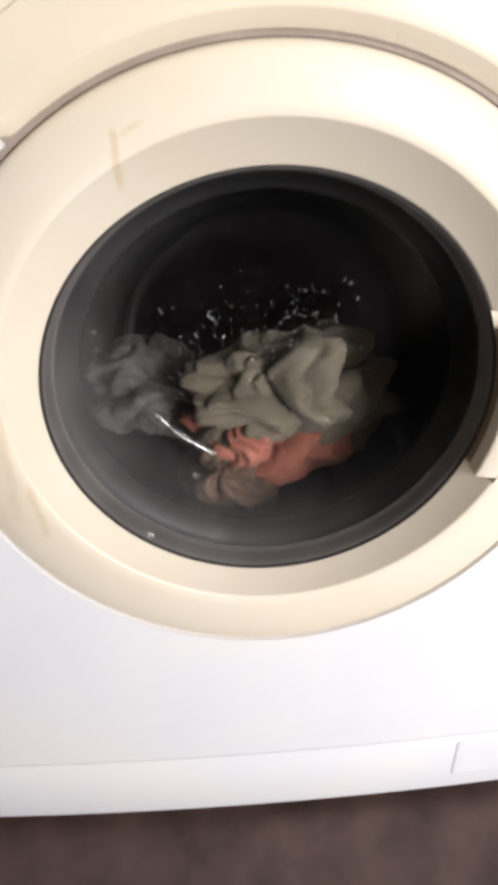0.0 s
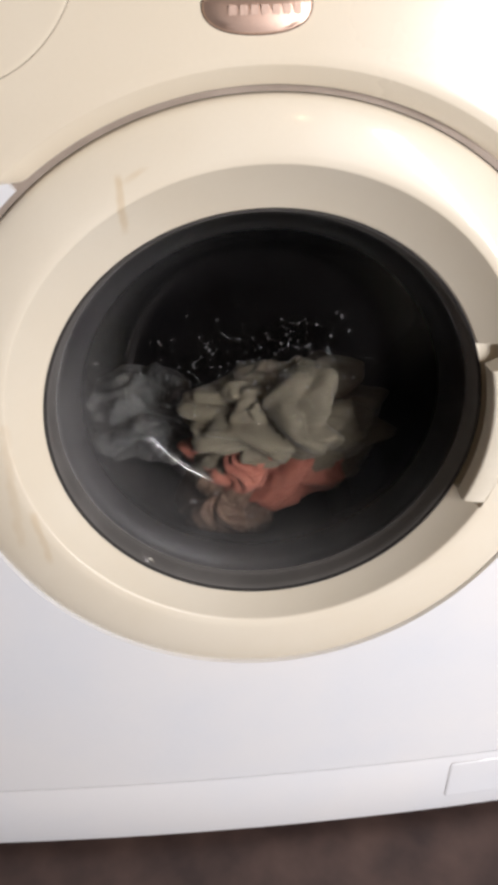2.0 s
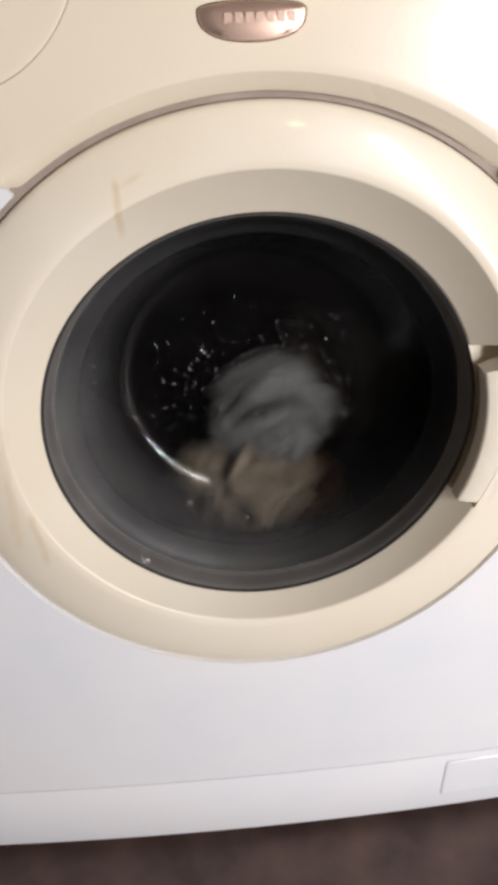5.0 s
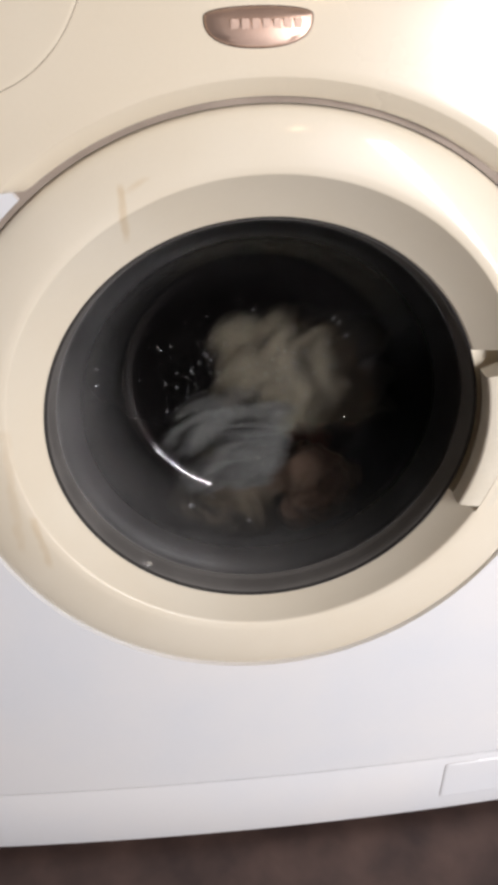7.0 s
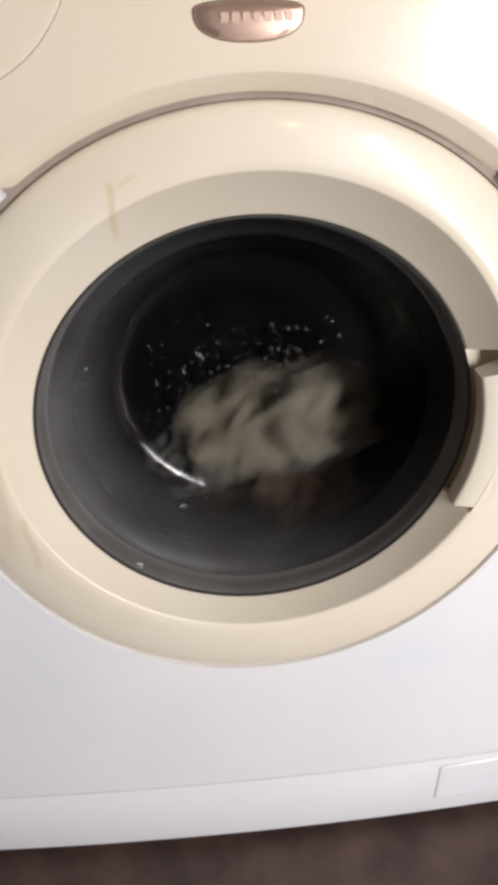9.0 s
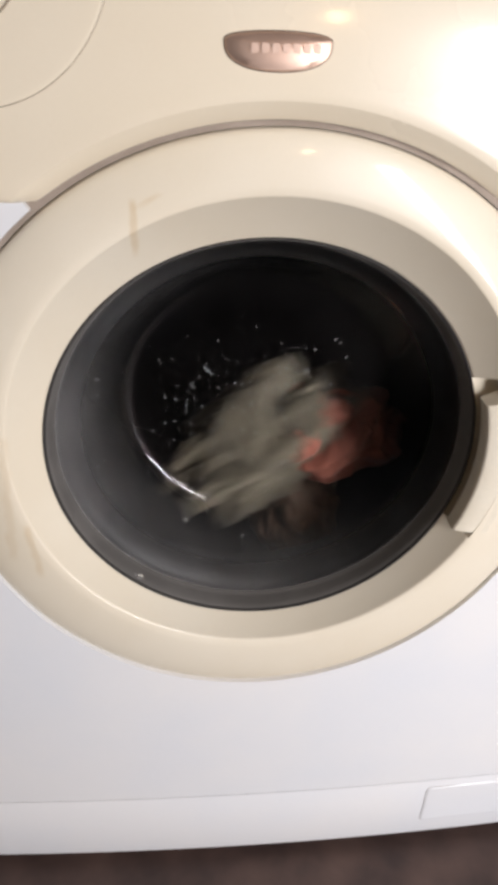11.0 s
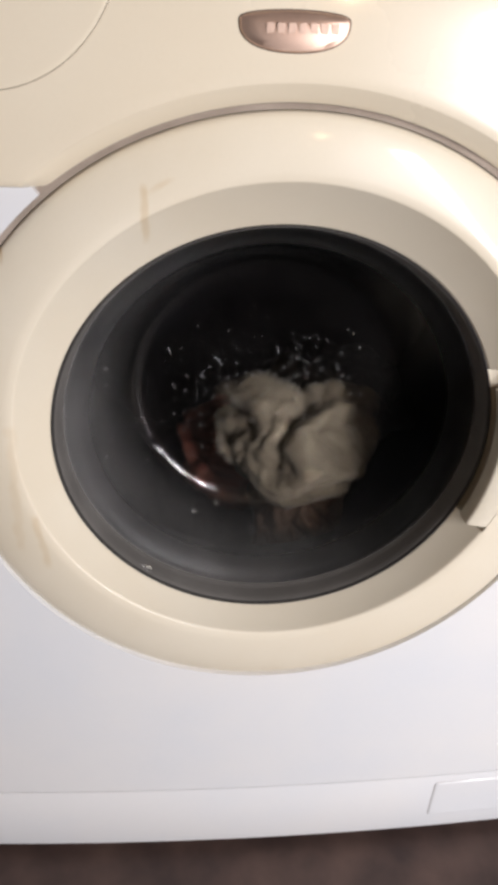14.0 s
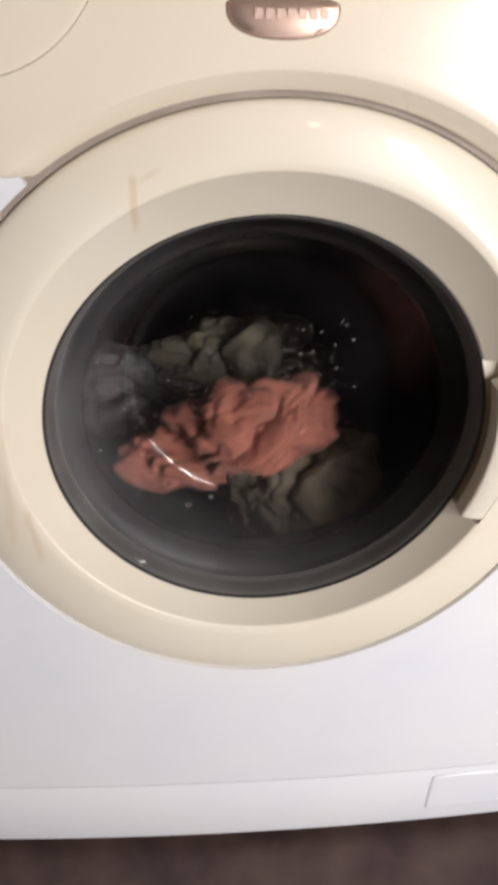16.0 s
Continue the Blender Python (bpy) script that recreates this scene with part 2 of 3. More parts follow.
def lathe(profile, count=160, closed=True, bowed=1.0, change=None, breaks=()):
    """A ring round the door's axis from (radius, depth) pairs; change(radius, depth, degrees, i) may alter a pair."""
    angles = [360.0 * i / count for i in range(count)]
    for a in breaks:
        angles += [a - 0.12, a + 0.12]
    angles = sorted({round(a % 360, 4) for a in angles})
    verts, faces, k = [], [], len(profile)
    for a in angles:
        for i, (r, y) in enumerate(profile):
            if change:
                r, y = change(r, y, a, i)
            x = r * math.cos(radians(a))
            verts.append((x, y + bowed * bow(x), Z0 + r * math.sin(radians(a))))
    m = len(angles)
    for i in range(m):
        j = (i + 1) % m
        for p in range(k if closed else k - 1):
            q = (p + 1) % k
            faces.append((i * k + p, j * k + p, j * k + q, i * k + q))
    return verts, faces


def box(b, x0, x1, y0, y1, z0, z1, bevel=0.0):
    made = bmesh.ops.create_cube(b, size=1, matrix=Matrix.Translation(((x0 + x1) / 2, (y0 + y1) / 2, (z0 + z1) / 2)) @ Matrix.Diagonal((x1 - x0, y1 - y0, z1 - z0, 1)))
    if bevel:
        edges = {e for v in made["verts"] for e in v.link_edges}
        bmesh.ops.bevel(b, geom=list(edges), offset=bevel, segments=2, affect="EDGES")


def sheet(outline, depth_at, thick, edge, dome=0.0):
    """A flat-backed piece with a rounded rim from an outline of (x, z): it follows depth_at(x, z) and stands thick in front of it."""
    cx = sum(p[0] for p in outline) / len(outline)
    cz = sum(p[1] for p in outline) / len(outline)
    verts, faces, k = [], [], len(outline)
    rings = [(0.0, 0.001), (0.0, -thick * 0.4), (edge * 0.35, -thick * 0.85), (edge, -thick)]
    inner = [0.85, 0.7, 0.5, 0.25]
    for inset, out in rings:
        for x, z in outline:
            d = math.hypot(x - cx, z - cz) or 1
            x2, z2 = x + (cx - x) / d * inset, z + (cz - z) / d * inset
            verts.append((x2, depth_at(x2, z2) + out, z2))
    for s in inner:
        for x, z in outline:
            x2, z2 = cx + (x - cx) * s, cz + (z - cz) * s
            verts.append((x2, depth_at(x2, z2) - thick - dome * (1 - s * s), z2))
    n = len(rings) + len(inner)
    for r in range(n - 1):
        for i in range(k):
            j = (i + 1) % k
            faces.append((r * k + i, r * k + j, (r + 1) * k + j, (r + 1) * k + i))
    verts.append((cx, depth_at(cx, cz) - thick - dome, cz))
    for i in range(k):
        faces.append(((n - 1) * k + i, (n - 1) * k + (i + 1) % k, len(verts) - 1))
    return verts, faces


def ribbon(line, depth_at, width, out, closed=False):
    """A narrow band along (x, z) points, lying out in front of depth_at."""
    verts, faces, k = [], [], len(line)
    for i, (x, z) in enumerate(line):
        a, c = line[max(0, i - 1)] if not closed else line[i - 1], line[min(k - 1, i + 1)] if not closed else line[(i + 1) % k]
        dx, dz = c[0] - a[0], c[1] - a[1]
        d = math.hypot(dx, dz) or 1
        for s, o in ((-0.5, 0.0), (-0.3, 1.0), (0.3, 1.0), (0.5, 0.0)):
            px, pz = x - dz / d * width * s, z + dx / d * width * s
            verts.append((px, depth_at(px, pz) - out * o + 0.0002, pz))
    for i in range(k if closed else k - 1):
        j = (i + 1) % k
        for q in range(3):
            faces.append((i * 4 + q, j * 4 + q, j * 4 + q + 1, i * 4 + q + 1))
    return verts, faces


# ---- the room ----
def room():
    b = bmesh.new()
    box(b, -1.9, 2.5, -2.8, 0.9, -0.1, 0.0)
    tagged(part("floor", b, FLOOR, None, smooth=False), "dark brown mottled floor", "floor", kind="structure")
    # walls and ceiling are unseen, added to close the room and bounce light
    for name, c in (("wall_back", (-1.9, 2.5, 0.9, 1.0, -0.1, 2.5)), ("wall_front", (-1.9, 2.5, -2.9, -2.8, -0.1, 2.5)),
                    ("wall_left", (-2.0, -1.9, -2.9, 1.0, -0.1, 2.5)), ("wall_right", (2.5, 2.6, -2.9, 1.0, -0.1, 2.5))):
        b = bmesh.new()
        box(b, *c)
        tagged(part(name, b, PLASTER, None, smooth=False), "unseen plain wall added to bounce light", "wall", kind="structure")
    b = bmesh.new()
    box(b, -2.0, 2.6, -2.9, 1.0, 2.5, 2.6)
    tagged(part("ceiling", b, CEILING_PAINT, None, smooth=False), "unseen pale ceiling added to bounce light", "ceiling", kind="structure")


room()

# ---- the washing machine ----
machine = tagged(new("washing_machine"), "old white front-loading washing machine with yellowed plastic front", "washing machine")


COVERED = 0.782     # sine of the angle from which the fascia covers the edge of the recess


def plate_with_hole(x0, x1, z0, z1, hole, thick, steps=10, count=200):
    """A bowed sheet with a round hole at the door."""
    corners = [math.degrees(math.atan2(z - Z0, x)) % 360 for x in (x0, x1) for z in (z0, z1)]
    turn = math.degrees(math.asin(COVERED))
    corners += [turn - 0.05, turn + 0.05, 180 - turn - 0.05, 180 - turn + 0.05]
    angles = sorted({round(360.0 * i / count, 4) for i in range(count)} | {round(a, 4) for a in corners})
    verts, faces, m = [], [], len(angles)
    rings = [("in", 0.0, thick)] + [("mix", s / steps, 0.0) for s in range(steps + 1)] + [("mix", 1.0, thick)]
    for kind, s, back in rings:
        for a in angles:
            c, q = math.cos(radians(a)), math.sin(radians(a))
            far = min([((x1 if c > 0 else x0) / c) if abs(c) > 1e-9 else 9, (((z1 if q > 0 else z0) - Z0) / q) if abs(q) > 1e-9 else 9])
            radius = hole(a) if callable(hole) else hole
            r = radius + (far - radius) * s
            x = r * c
            verts.append((x, bow(x) + back, Z0 + r * q))
    for i in range(len(rings) - 1):
        for j in range(m):
            k = (j + 1) % m
            faces.append((i * m + j, i * m + k, (i + 1) * m + k, (i + 1) * m + j))
    return verts, faces


def door_recess(a):
    """The door's recess is widened towards its top, so that a shaded seam shows there."""
    s = min(1.0, max(0.0, (math.sin(radians(a)) - 0.42) / 0.2))
    return 0.2245 if math.sin(radians(a)) > COVERED else 0.2110 + 0.0045 * s


def build_body():
    b = bmesh.new()
    x, y0, y1, z0, z1 = HALF, bow(HALF) + 0.004, DEPTH, 0.0155, TOP
    for c in ((-x, -x + 0.012, y0, y1, z0, z1), (x - 0.012, x, y0, y1, z0, z1), (-x + 0.012, x - 0.012, y1 - 0.012, y1, z0, z1),
              (-x + 0.012, x - 0.012, y0, y1 - 0.012, z1 - 0.012, z1), (-x + 0.012, x - 0.012, y0 + 0.004, y1 - 0.012, z0, z0 + 0.012)):
        box(b, *c)
    part("cabinet", b, WHITE, machine, smooth=False)
    v, f = plate_with_hole(-HALF, HALF, Z0 - 0.3664, Z0 + 0.245, door_recess, 0.012)
    mesh_object("front_panel", v, f, WHITE, machine, "white enamelled steel front")
    v, f = plate_with_hole(-HALF + 0.01, HALF - 0.01, 0.03, TOP - 0.02, 0.2123, 0.002, 3)
    v = [(a, c + 0.0048, e) for a, c, e in v]
    mesh_object("inner_panel", v, f, GAP_SHADE, machine, "inner panel behind the seams, brown for the shade in them")


def build_kick_panel():
    low, high, n = 0.0155, Z0 - 0.3678, 60
    verts, faces = [], []
    prof = [(high, 0.012), (high, 0.0006), (high - 0.0002, 0.0002), (high - 0.0008, 0.0), (low + 0.006, 0.0), (low + 0.0015, 0.0012), (low, 0.004), (low, 0.012)]
    for i in range(n + 1):
        x = -HALF + 2 * HALF * i / n
        for z, y in prof:
            verts.append((x, bow(x) + y, z))
    k = len(prof)
    for i in range(n):
        for p in range(k):
            q = (p + 1) % k
            faces.append((i * k + p, (i + 1) * k + p, (i + 1) * k + q, i * k + q))
    faces += [tuple(range(k)), tuple(n * k + p for p in range(k))]
    kick = mesh_object("kick_panel", verts, faces, WHITE, machine, "white kick panel above the floor")
    # dark ribbon laid in the joint to paint the groove's shade
    joint = material("panel_joint", (0.11, 0.10, 0.10), 0.7)
    v, f = ribbon([(-HALF + 2 * HALF * i / 40, Z0 - 0.3671) for i in range(41)], lambda x, z: bow(x) + 0.0006, 0.0016, 0.0002)
    mesh_object("panel_joint", v, f, joint, kick)
    # pump filter flap
    x0, x1, z0, z1, r = 0.1735, 0.278, Z0 - 0.4325, Z0 - 0.3785, 0.004
    line = []
    for cx, cz, a0 in ((x1 - r, z1 - r, 0), (x0 + r, z1 - r, 90), (x0 + r, z0 + r, 180), (x1 - r, z0 + r, 270)):
        for s in range(5):
            a = radians(a0 + 90 * s / 4)
            line.append((cx + r * math.cos(a), cz + r * math.sin(a)))
    flat = lambda x, z: bow(x)
    v, f = sheet(line, flat, 0.0012, 0.003)
    mesh_object("filter_flap", v, f, WHITE, kick, "small pump filter flap")
    seam = material("flap_seam", (0.40, 0.37, 0.37), 0.7)
    v, f = ribbon(line, flat, 0.0016, 0.0004, True)
    mesh_object("flap_seam", v, f, seam, kick)
    for x, y in ((-0.25, 0.06), (0.25, 0.06), (-0.25, 0.46), (0.25, 0.46)):
        b = bmesh.new()
        bmesh.ops.create_cone(b, cap_ends=True, segments=24, radius1=0.022, radius2=0.018, depth=0.0157, matrix=Matrix.Translation((x, y, 0.0078)))
        part("foot", b, PLINTH, machine, "black rubber foot")


def build_fascia():
    n, rows = 220, 26
    low = Z0 + 0.1768
    lip = [(0.0, 0.0), (0.0004, 0.0002), (0.0009, 0.0007), (0.0094, 0.0086), (0.0099, 0.0100), (0.0099, 0.0280)]
    flat_lip = [(0.0, 0.0), (0.0010, 0.0004), (0.0028, 0.0015), (0.0040, 0.0040), (0.0044, 0.0120), (0.0044, 0.0280)]
    verts, faces = [], []
    for i in range(n + 1):
        x = -HALF + 2 * HALF * i / n
        arc = Z0 + math.sqrt(max(0.0, 0.2256 ** 2 - x * x)) if abs(x) < 0.2256 else 0.0
        base = max(low, arc)
        round_edge = arc > low
        away = Vector((x, base - Z0)).normalized() if round_edge else Vector((0.0, 1.0))
        short = min(1.0, (base - low + 0.0044) / (0.0099 * away.y)) if round_edge else 1.0
        for d, y in reversed(lip if round_edge else flat_lip):
            px, pz = x - away.x * d * short, base - away.y * d * short
            verts.append((px, fascia_y(px, base) + y * (max(0.55, short) if round_edge else 0.55), pz))
        for r in range(1, rows + 1):
            s = r / rows
            z = base + (TOP - 0.004 - base) * s
            verts.append((x, fascia_y(x, z), z))
        verts.append((x, fascia_y(x, TOP) + 0.006, TOP + 0.001))
        verts.append((x, 0.1, TOP + 0.001))
    k = len(lip) + rows + 2
    for i in range(n):
        for p in range(k - 1):
            faces.append((i * k + p, (i + 1) * k + p, (i + 1) * k + p + 1, i * k + p + 1))
    fascia = mesh_object("fascia", verts, faces, CREAM, machine, "yellowed cream plastic control fascia", sharp=50)
    # detergent drawer
    cx, cz, r = -0.155, Z0 + 0.290, 0.0716
    line = [(cx + r, TOP - 0.03)]
    for s in range(25):
        a = radians(-90 * s / 24)
        line.append((cx + r * math.cos(a), cz + r * math.sin(a)))
    line += [(-0.27, cz - r), (-0.285, cz - r + 0.004), (-0.29, cz - r + 0.016), (-0.29, TOP - 0.03)]
    v, f = sheet(line, fascia_y, 0.0005, 0.0025)
    mesh_object("detergent_drawer", v, f, CREAM, machine, "rounded detergent drawer front")
    seam = material("drawer_seam", (0.33, 0.27, 0.20), 0.7)
    v, f = ribbon(line, fascia_y, 0.0013, 0.0004, True)
    mesh_object("drawer_seam", v, f, seam, fascia)
    # brown ribbon paints the shaded edge of the drawer's finger recess
    inner = [(cx + 0.046 * math.cos(radians(a)) - 0.012, cz + 0.004 + 0.046 * math.sin(radians(a))) for a in range(0, -181, -6)]
    v, f = ribbon(inner, lambda x, z: fascia_y(x, z) - 0.0005, 0.0014, 0.0004)
    mesh_object("grip_edge_shade", v, f, seam, fascia)


def build_badge():
    cx, cz, hw = -0.0047, Z0 + 0.2495, 0.0262
    line = []
    for s in range(33):
        u = math.pi * s / 32
        line.append((cx + hw * math.cos(u), cz + 0.0016 + 0.0042 * math.sin(u) ** 0.8))
    for s in range(1, 32):
        u = math.pi + math.pi * s / 32
        w = math.cos(u)
        line.append((cx + hw * (abs(w) ** 0.9) * (1 if w > 0 else -1), cz + 0.0016 - 0.0128 * (abs(math.sin(u)) ** 0.75)))
    v, f = sheet(line, fascia_y, 0.0024, 0.0022, 0.0022)
    badge = mesh_object("badge", v, f, BADGE, machine, "copper-coloured metal badge with raised lettering")
    v, f = ribbon(line, lambda x, z: fascia_y(x, z) - 0.0002, 0.0012, 0.0006, True)
    mesh_object("badge_rim", v, f, BADGE_RIM, badge)
    # the raised mark, as plain bars
    x = cx - 0.014
    for w, h in ((0.0040, 0.0044),) * 7:
        b = bmesh.new()
        y = fascia_y(x, cz) - 0.0031 - 0.0021 * (1 - ((x + w / 2 - cx) / hw) ** 2)
        box(b, x, x + w, y - 0.00015, y + 0.0010, cz - 0.0034, cz - 0.0034 + h, 0.0003)
        part("raised_bar", b, BADGE_BAR, badge)
        x += w + 0.0011


NOTCH_LOW, NOTCH_HIGH, GRIP_TOP = -22.5, 22.0, 17.2


def build_door():
    profile = [(0.1500, 0.030), (0.1500, 0.0200), (0.1503, 0.0188), (0.1512, 0.0178), (0.1704, -0.0024), (0.1711, -0.0036), (0.1721, -0.0042),
               (0.1780, -0.0045), (0.1850, -0.0039), (0.1930, -0.0027), (0.2000, -0.0011), (0.2050, 0.0005), (0.2085, 0.0019), (0.2108, 0.0038),
               (0.2118, 0.0065), (0.2118, 0.0260), (0.1950, 0.0300)]
    follow = {4: 1.0, 5: 1.0, 6: 1.0, 7: 0.85, 8: 0.6, 9: 0.35, 10: 0.12}

    def notched(r, y, a, i):
        """To fit the camera's view the ring's crest lies a centimetre above the door's axis; the grip has a pocket."""
        r += follow.get(i, 0.0) * (-0.0034 + 0.0106 * math.sin(radians(a)))
        a = a if a < 180 else a - 360
        if NOTCH_LOW < a < NOTCH_HIGH:
            if i == 1:
                y = 0.0220
            elif i in (2, 3):
                y = 0.0225
            elif i == 4:
                r, y = r + 0.0012, 0.0225
            elif i == 5:
                r, y = r + 0.0012, 0.0010
        return r, y

    v, f = lathe(profile, 200, True, 1.0, notched, (NOTCH_LOW, NOTCH_HIGH))
    ring = mesh_object("door", v, f, DOOR_CREAM, machine, "round cream plastic door ring with rust runs", sharp=58)
    # grip plate
    verts, faces = [], []
    prof = [(0.1512, 0.0130), (0.1512, 0.0020), (0.1519, 0.0002), (0.1534, -0.0008), (0.1620, -0.0034), (0.1740, -0.0049), (0.1740, 0.0160)]
    n, k = 40, 7
    for i in range(n + 1):
        for j, (r, y) in enumerate(prof):
            low = NOTCH_LOW + 2.6 * (r - 0.1522) / 0.02
            a = low + (GRIP_TOP - low) * i / n
            x = r * math.cos(radians(a))
            verts.append((x, y + bow(x), Z0 + r * math.sin(radians(a))))
    for i in range(n):
        for p in range(k):
            q = (p + 1) % k
            faces.append((i * k + p, (i + 1) * k + p, (i + 1) * k + q, i * k + q))
    faces += [tuple(range(k)), tuple(n * k + p for p in range(k))]
    mesh_object("handle", verts, faces, HANDLE_CREAM, ring, "cream grip plate of the door", sharp=40)
    # seal between ring and glass, and the satin flange by which the bowl is held
    v, f = lathe([(0.1499, 0.0200), (0.1497, 0.0190), (0.1490, 0.0190), (0.1486, 0.0200), (0.1486, 0.026), (0.1499, 0.026)], 160, True, 1.0)
    mesh_object("glass_seal", v, f, SEAL, ring, "thin black seal round the glass")
    v, f = lathe([(0.1485, 0.0213), (0.1481, 0.0209), (0.1476, 0.0216), (0.1464, 0.0260), (0.1453, 0.0310), (0.1445, 0.0352), (0.1436, 0.0364), (0.1436, 0.0372), (0.1450, 0.0366), (0.1460, 0.0320), (0.1476, 0.0260), (0.1490, 0.0240)], 160, True, 1.0)
    mesh_object("glass_flange", v, f, FLANGE, ring, "satin grey flange of the glass bowl", sharp=60)
    # bowl of glass
    front = [(0.1437, 0.0368), (0.1400, 0.0380), (0.1355, 0.0420), (0.1310, 0.0490), (0.1275, 0.0560), (0.1225, 0.0650),
             (0.1180, 0.0725), (0.1110, 0.0860), (0.1068, 0.0930), (0.1045, 0.0964), (0.1020, 0.0988), (0.0990, 0.1004), (0.0950, 0.1014), (0.0880, 0.1023), (0.0700, 0.1040), (0.0400, 0.1055), (0.0100, 0.1060), (0.0004, 0.1060)]
    back = [(r - 0.001 if r > 0.12 else r, y + 0.0045) for r, y in front]
    v, f = lathe(front + back[::-1], 140, True, 0.0)
    pane = mesh_object("glass_bowl", v, f, GLASS, ring, "wet glass bowl of the door with a painted haze", sharp=60)
    pane.visible_shadow = False
    # drops of water, set on the front of the glass so that their glints stay bright
    rnd = random.Random(11)
    b = bmesh.new()

    def drop(x, y, z, size, tall):
        bmesh.ops.create_icosphere(b, subdivisions=2, radius=size, matrix=Matrix.Translation((x, y, Z0 + z)) @ Matrix.Diagonal((1, 0.6, tall, 1)))

    for i in range(240):
        x, z = rnd.gauss(0.006, 0.045), rnd.gauss(0.002, 0.026)
        far = math.hypot(x, z)
        if far < 0.094:
            drop(x, 0.1060 - 0.0021 * (far / 0.07) ** 2, z, rnd.choice((0.0005, 0.0006, 0.0007, 0.0008, 0.0010)), rnd.uniform(1.0, 1.5))
    for x, z, size in ((0.066, 0.046, 0.0011), (0.047, 0.040, 0.0010), (0.072, 0.034, 0.0011), (0.010, 0.030, 0.0008), (-0.060, 0.010, 0.0009), (-0.072, 0.030, 0.0009)):
        drop(x, 0.1060 - 0.0021 * (math.hypot(x, z) / 0.07) ** 2, z, size, 1.3)
    # larger drops on the bowl, also standing in for spots and streaks of light
    for a, y, size in ((241, 0.078, 0.0030), (250, 0.090, 0.0018), (266, 0.074, 0.0016), (196, 0.060, 0.0016), (170, 0.070, 0.0014), (163, 0.066, 0.0018)):
        r = float(np.interp(y, [p[1] for p in front[:9]], [p[0] for p in front[:9]])) - 0.0004
        drop(r * math.cos(radians(a)), y, r * math.sin(radians(a)), size, 0.7)
    drop(-0.0905, 0.0212, -0.1110, 0.0022, 1.2)
    drops = part("condensation", b, DROP, ring, "small clear drops on the glass", sharp=180)
    tagged(drops, kind="stuff")
    drops.visible_shadow = False


def build_drum():
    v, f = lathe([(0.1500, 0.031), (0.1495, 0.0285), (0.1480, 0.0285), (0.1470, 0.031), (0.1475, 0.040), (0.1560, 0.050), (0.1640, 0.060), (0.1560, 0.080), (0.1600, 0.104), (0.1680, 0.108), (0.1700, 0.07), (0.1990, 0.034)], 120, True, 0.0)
    mesh_object("gasket", v, f, SHADED_RUBBER, machine, "grey rubber door gasket, darkened as in shade")
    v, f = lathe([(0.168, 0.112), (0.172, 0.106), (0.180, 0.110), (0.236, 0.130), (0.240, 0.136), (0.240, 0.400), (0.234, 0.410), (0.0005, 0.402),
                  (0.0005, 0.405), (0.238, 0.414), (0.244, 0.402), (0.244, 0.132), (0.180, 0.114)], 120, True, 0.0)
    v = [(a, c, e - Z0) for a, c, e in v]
    drum = mesh_object("drum", v, f, UNLIT_STEEL, machine, "stainless steel drum, coloured dark as if unlit")
    drum.location = (0, 0, Z0)
    for a in (60, 180, 300):
        verts, faces = [], []
        for y in (0.15, 0.39):
            for d, r in ((-9, 0.2385), (-4, 0.205), (0, 0.196), (4, 0.205), (9, 0.2385)):
                verts.append((r * math.cos(radians(a + d)), y, r * math.sin(radians(a + d))))
        for i in range(4):
            faces.append((i, i + 1, 6 + i, 5 + i))
        faces += [(0, 1, 2, 3, 4), (5, 6, 7, 8, 9)]
        mesh_object("lifter", verts, faces, UNLIT_STEEL, drum, "drum paddle, coloured dark as if unlit")
    return drum


build_body()
build_kick_panel()
build_fascia()
build_badge()
build_door()
steel_drum = build_drum()


# ---- the laundry ----
def garment(name, size, seed, mat, label, pinch=(0.0, -0.9), folds=6.0, swirl=0.6, depth=0.2, parent=None, warp=0.40):
    """A crumpled wet garment: a lump whose broad folds fan out from a pinch, with narrow creases between them."""
    b = bmesh.new()
    bmesh.ops.create_icosphere(b, subdivisions=6, radius=1.0)
    shift = Vector((seed * 7.31, seed * 3.7, seed * 1.9))
    for v in b.verts:
        p = v.co.normalized()
        q = p + noise.noise_vector(p * 1.1 + shift) * warp
        dx, dz = q.x - pinch[0], q.z - pinch[1]
        far = math.hypot(dx, dz)
        around = math.atan2(dx, dz) + swirl * far
        wave = folds * around + 1.6 * noise.noise(p * 1.4 - shift) + seed
        broad = abs(math.sin(wave)) ** 0.45
        narrow = abs(math.sin(2.0 * wave + 2.5 * far + 2.5 * noise.noise(p * 2.2 + shift))) ** 0.5
        tuck = 1 - 2.2 * abs(noise.noise(Vector((around * 2.4, far * 1.3, p.y * 1.3)) + shift))
        lump = noise.noise(p * 1.3 + shift) * 0.36
        fine = 0.25 - abs(noise.noise(q * 4.5 - shift)) + 0.4 * (0.25 - abs(noise.noise(q * 10 + shift)))
        grow = min(1.0, far)
        r = 0.90 + lump + depth * grow * (1.15 * (broad - 0.75) + 0.40 * (narrow - 0.7) + 0.42 * tuck) + 0.08 * fine
        v.co = Vector((p.x * r * size[0], p.y * r * size[1], p.z * r * size[2]))
    ob = part(name, b, mat, parent, sharp=180)
    return ob if parent else tagged(ob, label, "laundry", group="laundry in the drum")


KHAKI = cloth_material("khaki_cotton", (0.124, 0.104, 0.067), (0.086, 0.071, 0.044))
BEIGE = cloth_material("beige_cotton", (0.135, 0.106, 0.069), (0.095, 0.074, 0.046))
